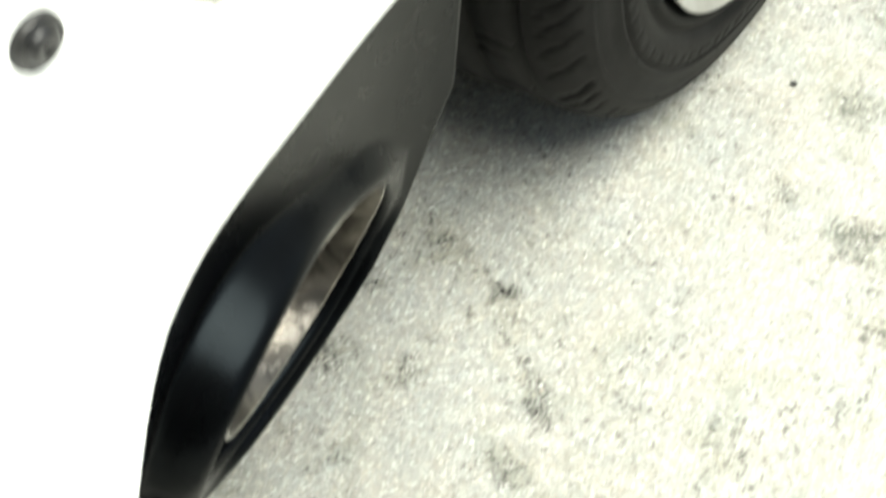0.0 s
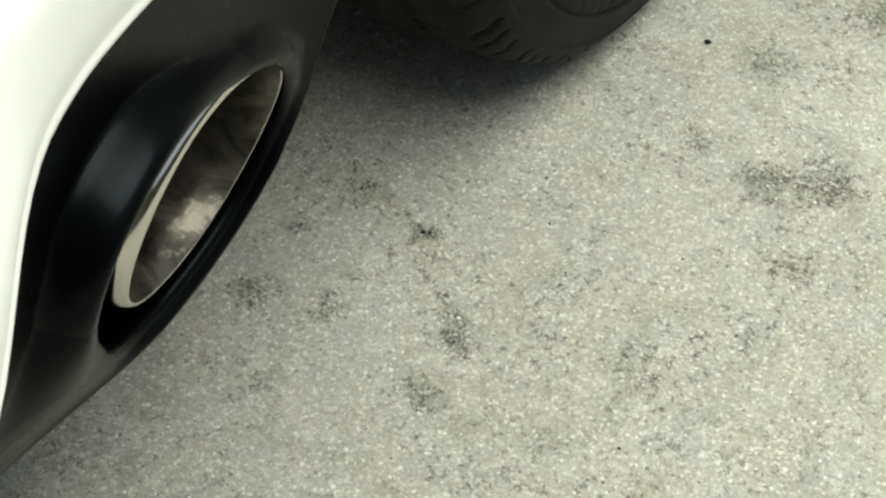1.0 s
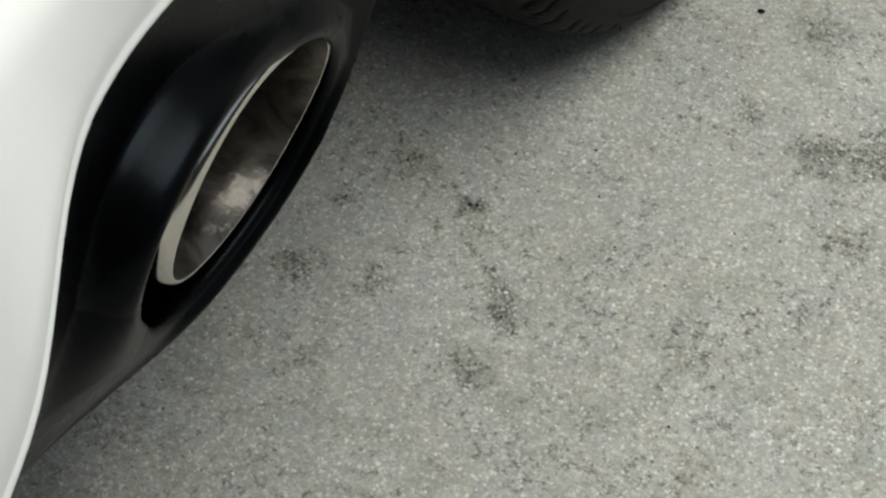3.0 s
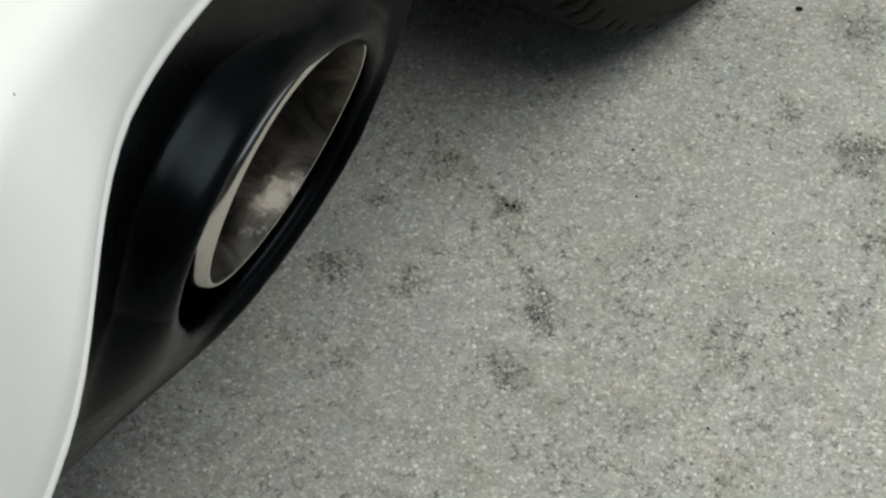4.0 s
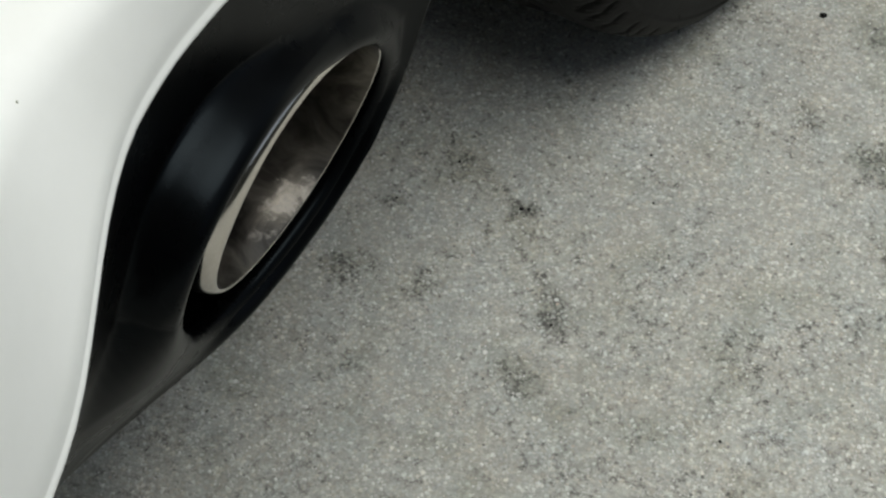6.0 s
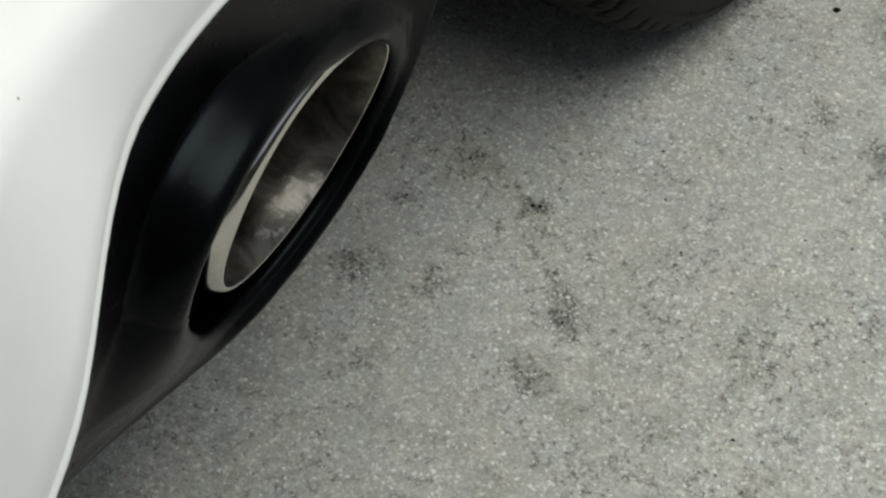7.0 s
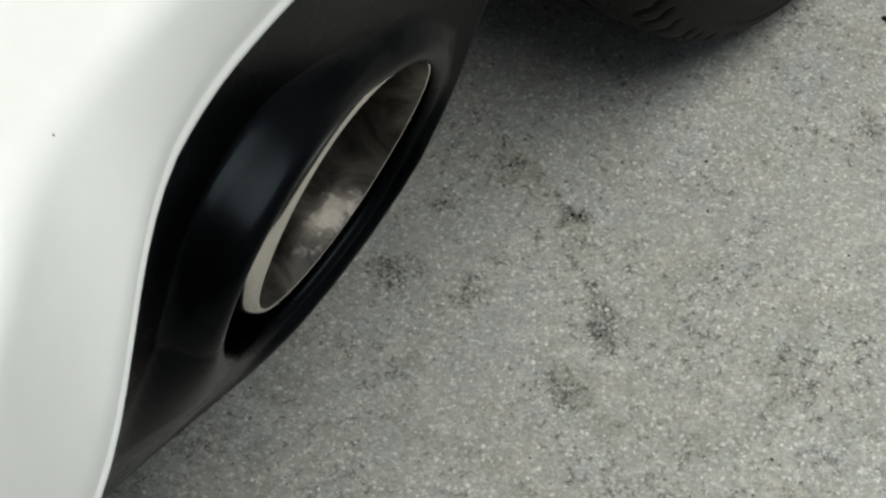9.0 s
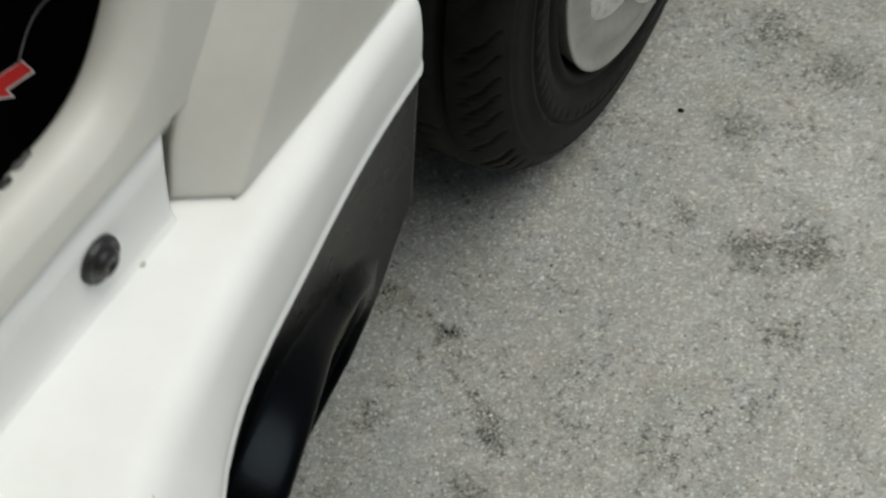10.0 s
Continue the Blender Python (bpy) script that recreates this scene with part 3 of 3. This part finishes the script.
# ---- wheel ----
wheel = new("wheel")
wheel.parent = van
RT = 0.3015
WHEEL = Matrix.Translation((0.1356, 0.3007, RT)) @ Matrix.Rotation(-0.3422, 4, "Z") @ Matrix.Rotation(-0.0426, 4, "Y")
wheel.matrix_local = van.matrix_world.inverted() @ WHEEL
C = (0, 0, 0)
tyre_prof = [(-0.035, 0.183), (-0.022, 0.1885), (-0.013, 0.1925), (-0.009, 0.195), (-0.0065, 0.198), (-0.007, 0.2015), (-0.010, 0.2045), (-0.0125, 0.207), (-0.011, 0.210), (-0.007, 0.2138), (-0.0055, 0.218),
             (-0.0052, 0.224), (-0.0054, 0.2255), (-0.0056, 0.2265), (-0.0060, 0.2335), (-0.0062, 0.2345), (-0.0075, 0.2365), (-0.0095, 0.2375), (-0.0095, 0.239), (-0.0070, 0.2405), (-0.0072, 0.2435), (-0.0085, 0.2450), (-0.0098, 0.256),
             (-0.0120, 0.265), (-0.0128, 0.2665), (-0.0118, 0.2680), (-0.0135, 0.2705), (-0.0160, 0.275), (-0.0165, 0.2758), (-0.0195, 0.2800), (-0.0235, 0.2842), (-0.0265, 0.2865), (-0.0300, 0.2888), (-0.036, 0.2918), (-0.041, 0.2934),
             (-0.046, 0.2947), (-0.0475, 0.2950), (-0.054, 0.2963), (-0.056, 0.2963), (-0.057, 0.2905), (-0.065, 0.2905), (-0.066, 0.297), (-0.085, 0.298), (-0.098, 0.2985), (-0.099, 0.292), (-0.107, 0.292), (-0.108, 0.3015), (-0.13, 0.304), (-0.15, 0.304),
             (-0.165, 0.302), (-0.18, 0.295), (-0.19, 0.275), (-0.2, 0.24), (-0.195, 0.2), (-0.18, 0.18)]


def tyre_mesh():
    steps = 720
    to_wheel = WHEEL.inverted()
    rnd = random.Random(11)
    nicks, marks, k = [0.0] * steps, [False] * steps, 0
    while k < steps - 4:
        wide, deep = rnd.choice((1, 1, 2)), rnd.uniform(0.4, 1.0)
        for j in range(wide):
            nicks[k + j] = deep
        k += wide + rnd.choice((7, 9, 12, 16))
    k = 0
    while k < steps - 16:
        wide = rnd.choice((5, 7, 10))
        if (k // 110) % 3 != 2:
            for j in range(wide):
                marks[k + j] = True
        k += wide + rnd.choice((3, 5))
    rows = []
    for x, r in tyre_prof:
        row = []
        for k in range(steps):
            rr, xx = r, x
            # nicks at the shoulder, narrow cross grooves in the tread
            nick = nicks[(k + int((x + 0.03) * 500)) % steps]
            if -0.042 < x < -0.0190 and nick:
                rr -= 0.0038 * nick
                xx -= 0.0022 * nick
            elif -0.099 < x < -0.066 and (k + int(x * 500)) % 29 in (0, 1):
                rr -= 0.003
            # raised marks round the sidewall
            if 0.2258 < r < 0.2340 and x > -0.02 and marks[k]:
                xx += 0.0007
            q = k * 2 * math.pi / steps
            p = WHEEL @ Vector((xx, rr * math.cos(q), rr * math.sin(q)))
            # flattened where it stands on the ground
            p.z = max(p.z, 0.0012)
            row.append(to_wheel @ p)
        rows.append(row)
    return sheet(rows, True)


tyre = part("tyre", tyre_mesh(), RUBBER, wheel, "worn black tyre with a blocked tread")
# moulding hairs on the tyre's shoulder
bm = bmesh.new()
rnd = random.Random(4)
for k in range(34):
    q = k * 2 * math.pi / 34 + rnd.uniform(-0.02, 0.02)
    r, x = rnd.choice([(0.286, -0.027), (0.262, -0.012), (0.240, -0.008), (0.196, -0.007)])
    base = Vector((x, r * math.cos(q), r * math.sin(q)))
    out = Vector((0.6, math.cos(q + rnd.uniform(-0.6, 0.6)), math.sin(q + rnd.uniform(-0.6, 0.6)))).normalized()
    made = bmesh.ops.create_cone(bm, segments=5, radius1=0.0005, radius2=0.0003, depth=0.006)["verts"]
    bmesh.ops.transform(bm, matrix=Matrix.Translation(base + out * 0.0018) @ out.to_track_quat("Z", "Y").to_matrix().to_4x4(), verts=made)
tagged(part("moulding_hairs", bm, RUBBER, wheel), kind="stuff")
cover_prof = [(-0.03, 0.176), (-0.012, 0.180), (-0.002, 0.1835), (0.003, 0.1850), (0.0048, 0.1853), (0.0055, 0.1840), (0.0050, 0.1815), (0.0025, 0.178), (0.0015, 0.172), (0.003, 0.166), (0.007, 0.160),
              (0.0085, 0.155), (0.0090, 0.148), (0.0080, 0.143), (0.0055, 0.139), (0.0050, 0.13), (0.006, 0.10), (0.007, 0.001)]
cover_prof = [(x - 0.0068, r * 1.0225) for x, r in cover_prof]
cover = part("wheel_cover", lathe(cover_prof, C, 128), SILVER, wheel, "dull silver wheel cover")
rows = []
for x, r in [(0.002, 0.155), (0.010, 0.153), (0.014, 0.147), (0.0165, 0.136), (0.0165, 0.122), (0.013, 0.105), (0.012, 0.08), (0.014, 0.05), (0.015, 0.001)]:
    row = []
    for k in range(200):
        q = k * math.pi / 100
        lobe = 0.5 + 0.5 * math.cos(5 * (q - radians(197)))
        rr = r * (0.80 + 0.22 * lobe * min(1, r / 0.10))
        row.append((x - 0.006, rr * math.cos(q), rr * math.sin(q)))
    rows.append(row)
part("hub_cap", sheet(rows, True), CHROME, wheel, "lobed chrome hub cap")

# pebble
bm = bmesh.new()
bmesh.ops.create_icosphere(bm, subdivisions=2, radius=0.0027)
bmesh.ops.scale(bm, vec=(1.25, 0.9, 0.6), verts=bm.verts)
pebble = part("pebble", bm, DARK)
pebble.location = (0.186, 0.278, 0.002)
tagged(pebble, "small dark pebble on the concrete, two standing in for pits", "pebble", group="dark pebbles on the ground")
# the two copies nearest the origin stand in for dark pits
for x, y, size, turn in ((0.081, 0.083, 0.45, 40), (0.094, 0.035, 0.4, 95), (0.117, -0.012, 0.35, 10), (0.189, -0.164, 0.4, 150), (0.205, 0.026, 0.35, 20), (-0.064, 0.032, 0.45, 70), (-0.0035, -0.0005, 0.6, 30), (0.0025, 0.0005, 0.55, 120), (-0.101, -0.018, 0.4, 15), (0.048, -0.101, 0.4, 60)):
    copy_thing(pebble, pose(x, y, 0.0009, 0, 0, turn) @ Matrix.Diagonal((size, size, size, 1)))

# red arrow sticker and cable on the dark cabin floor
arrow = new("arrow_sticker")
arrow.parent = van
arrow.matrix_local = Matrix.Translation((-0.1516, -0.6294, 0.5605)) @ pose(0, 0, 0, 0, 0, 256)


def arrow_mesh(grow, z):
    bm = bmesh.new()
    shape = [(-0.019 - grow, -0.0048 - grow), (-grow, -0.0048 - grow), (-grow, -0.0105 - 1.8 * grow), (0.016 + 1.6 * grow, 0), (-grow, 0.0105 + 1.8 * grow), (-grow, 0.0048 + grow), (-0.019 - grow, 0.0048 + grow)]
    lo = [bm.verts.new((x, y, z)) for x, y in shape]
    hi = [bm.verts.new((x, y, z + 0.0006)) for x, y in shape]
    bm.faces.new(hi)
    bm.faces.new(lo[::-1])
    for k in range(len(shape)):
        j = (k + 1) % len(shape)
        bm.faces.new((lo[k], lo[j], hi[j], hi[k]))
    return bm


part("border", arrow_mesh(0.0011, 0.0), WHITE, arrow, "white outline", smooth=False)
part("arrow", arrow_mesh(0.0, 0.0007), RED, arrow, "red arrow", smooth=False)
rows = []
for k in range(17):
    q = k / 16
    c = Vector((-0.152 - 0.012 * q - 0.002 * math.sin(q * math.pi), -0.612 + 0.05 * q, 0.562 + 0.008 * math.sin(q * 2.6)))
    rows.append([c + Vector((0.0008 * math.cos(a * math.pi / 4), 0, 0.0008 * math.sin(a * math.pi / 4))) for a in range(8)])
part("cable", sheet(rows, True), CABLE, van, "thin grey cable lying on the floor")
# small paint chip on the bumper
bm = bmesh.new()
bmesh.ops.create_icosphere(bm, subdivisions=2, radius=0.0009)
bmesh.ops.scale(bm, vec=(0.5, 0.5, 1.6), verts=bm.verts)
bmesh.ops.translate(bm, vec=(0.0783, -0.7988, 0.5836), verts=bm.verts)
part("paint_chip", bm, SCUFF, bumper, "small grey chip in the paint")
# dusty rubber seal at the corner of the opening
rows = []
for k in range(21):
    q = k / 20
    c = Vector((-0.0315, -0.7330 + 0.0370 * q, 0.6815 - 0.0040 * q + 0.0012 * math.sin(q * 9)))
    r = 0.0034 * (0.45 + 0.55 * math.sin(math.pi * min(1, 0.2 + 0.75 * q))) * (1 + 0.15 * math.sin(q * 23))
    rows.append([c + Vector((r * math.cos(w * math.pi / 5), 0, r * math.sin(w * math.pi / 5))) for w in range(10)])
part("door_seal", sheet(rows, True), SEAL, van, "dusty grey rubber door seal")
# black rubber plug beside the seal
bm = bmesh.new()
bmesh.ops.create_icosphere(bm, subdivisions=2, radius=0.0048)
bmesh.ops.scale(bm, vec=(0.7, 1.25, 0.8), verts=bm.verts)
bmesh.ops.translate(bm, vec=(-0.0300, -0.7405, 0.6820), verts=bm.verts)
part("rubber_plug", bm, STOP_RUBBER, van, "small black rubber plug")
# small scuff where the ledge meets the sill
bm = bmesh.new()
bmesh.ops.create_icosphere(bm, subdivisions=2, radius=0.0016)
bmesh.ops.scale(bm, vec=(1.0, 1.4, 0.35), verts=bm.verts)
bmesh.ops.translate(bm, vec=(0.0020, -0.7004, 0.5917), verts=bm.verts)
part("scuff", bm, SCUFF, bumper, "small beige scuff mark")
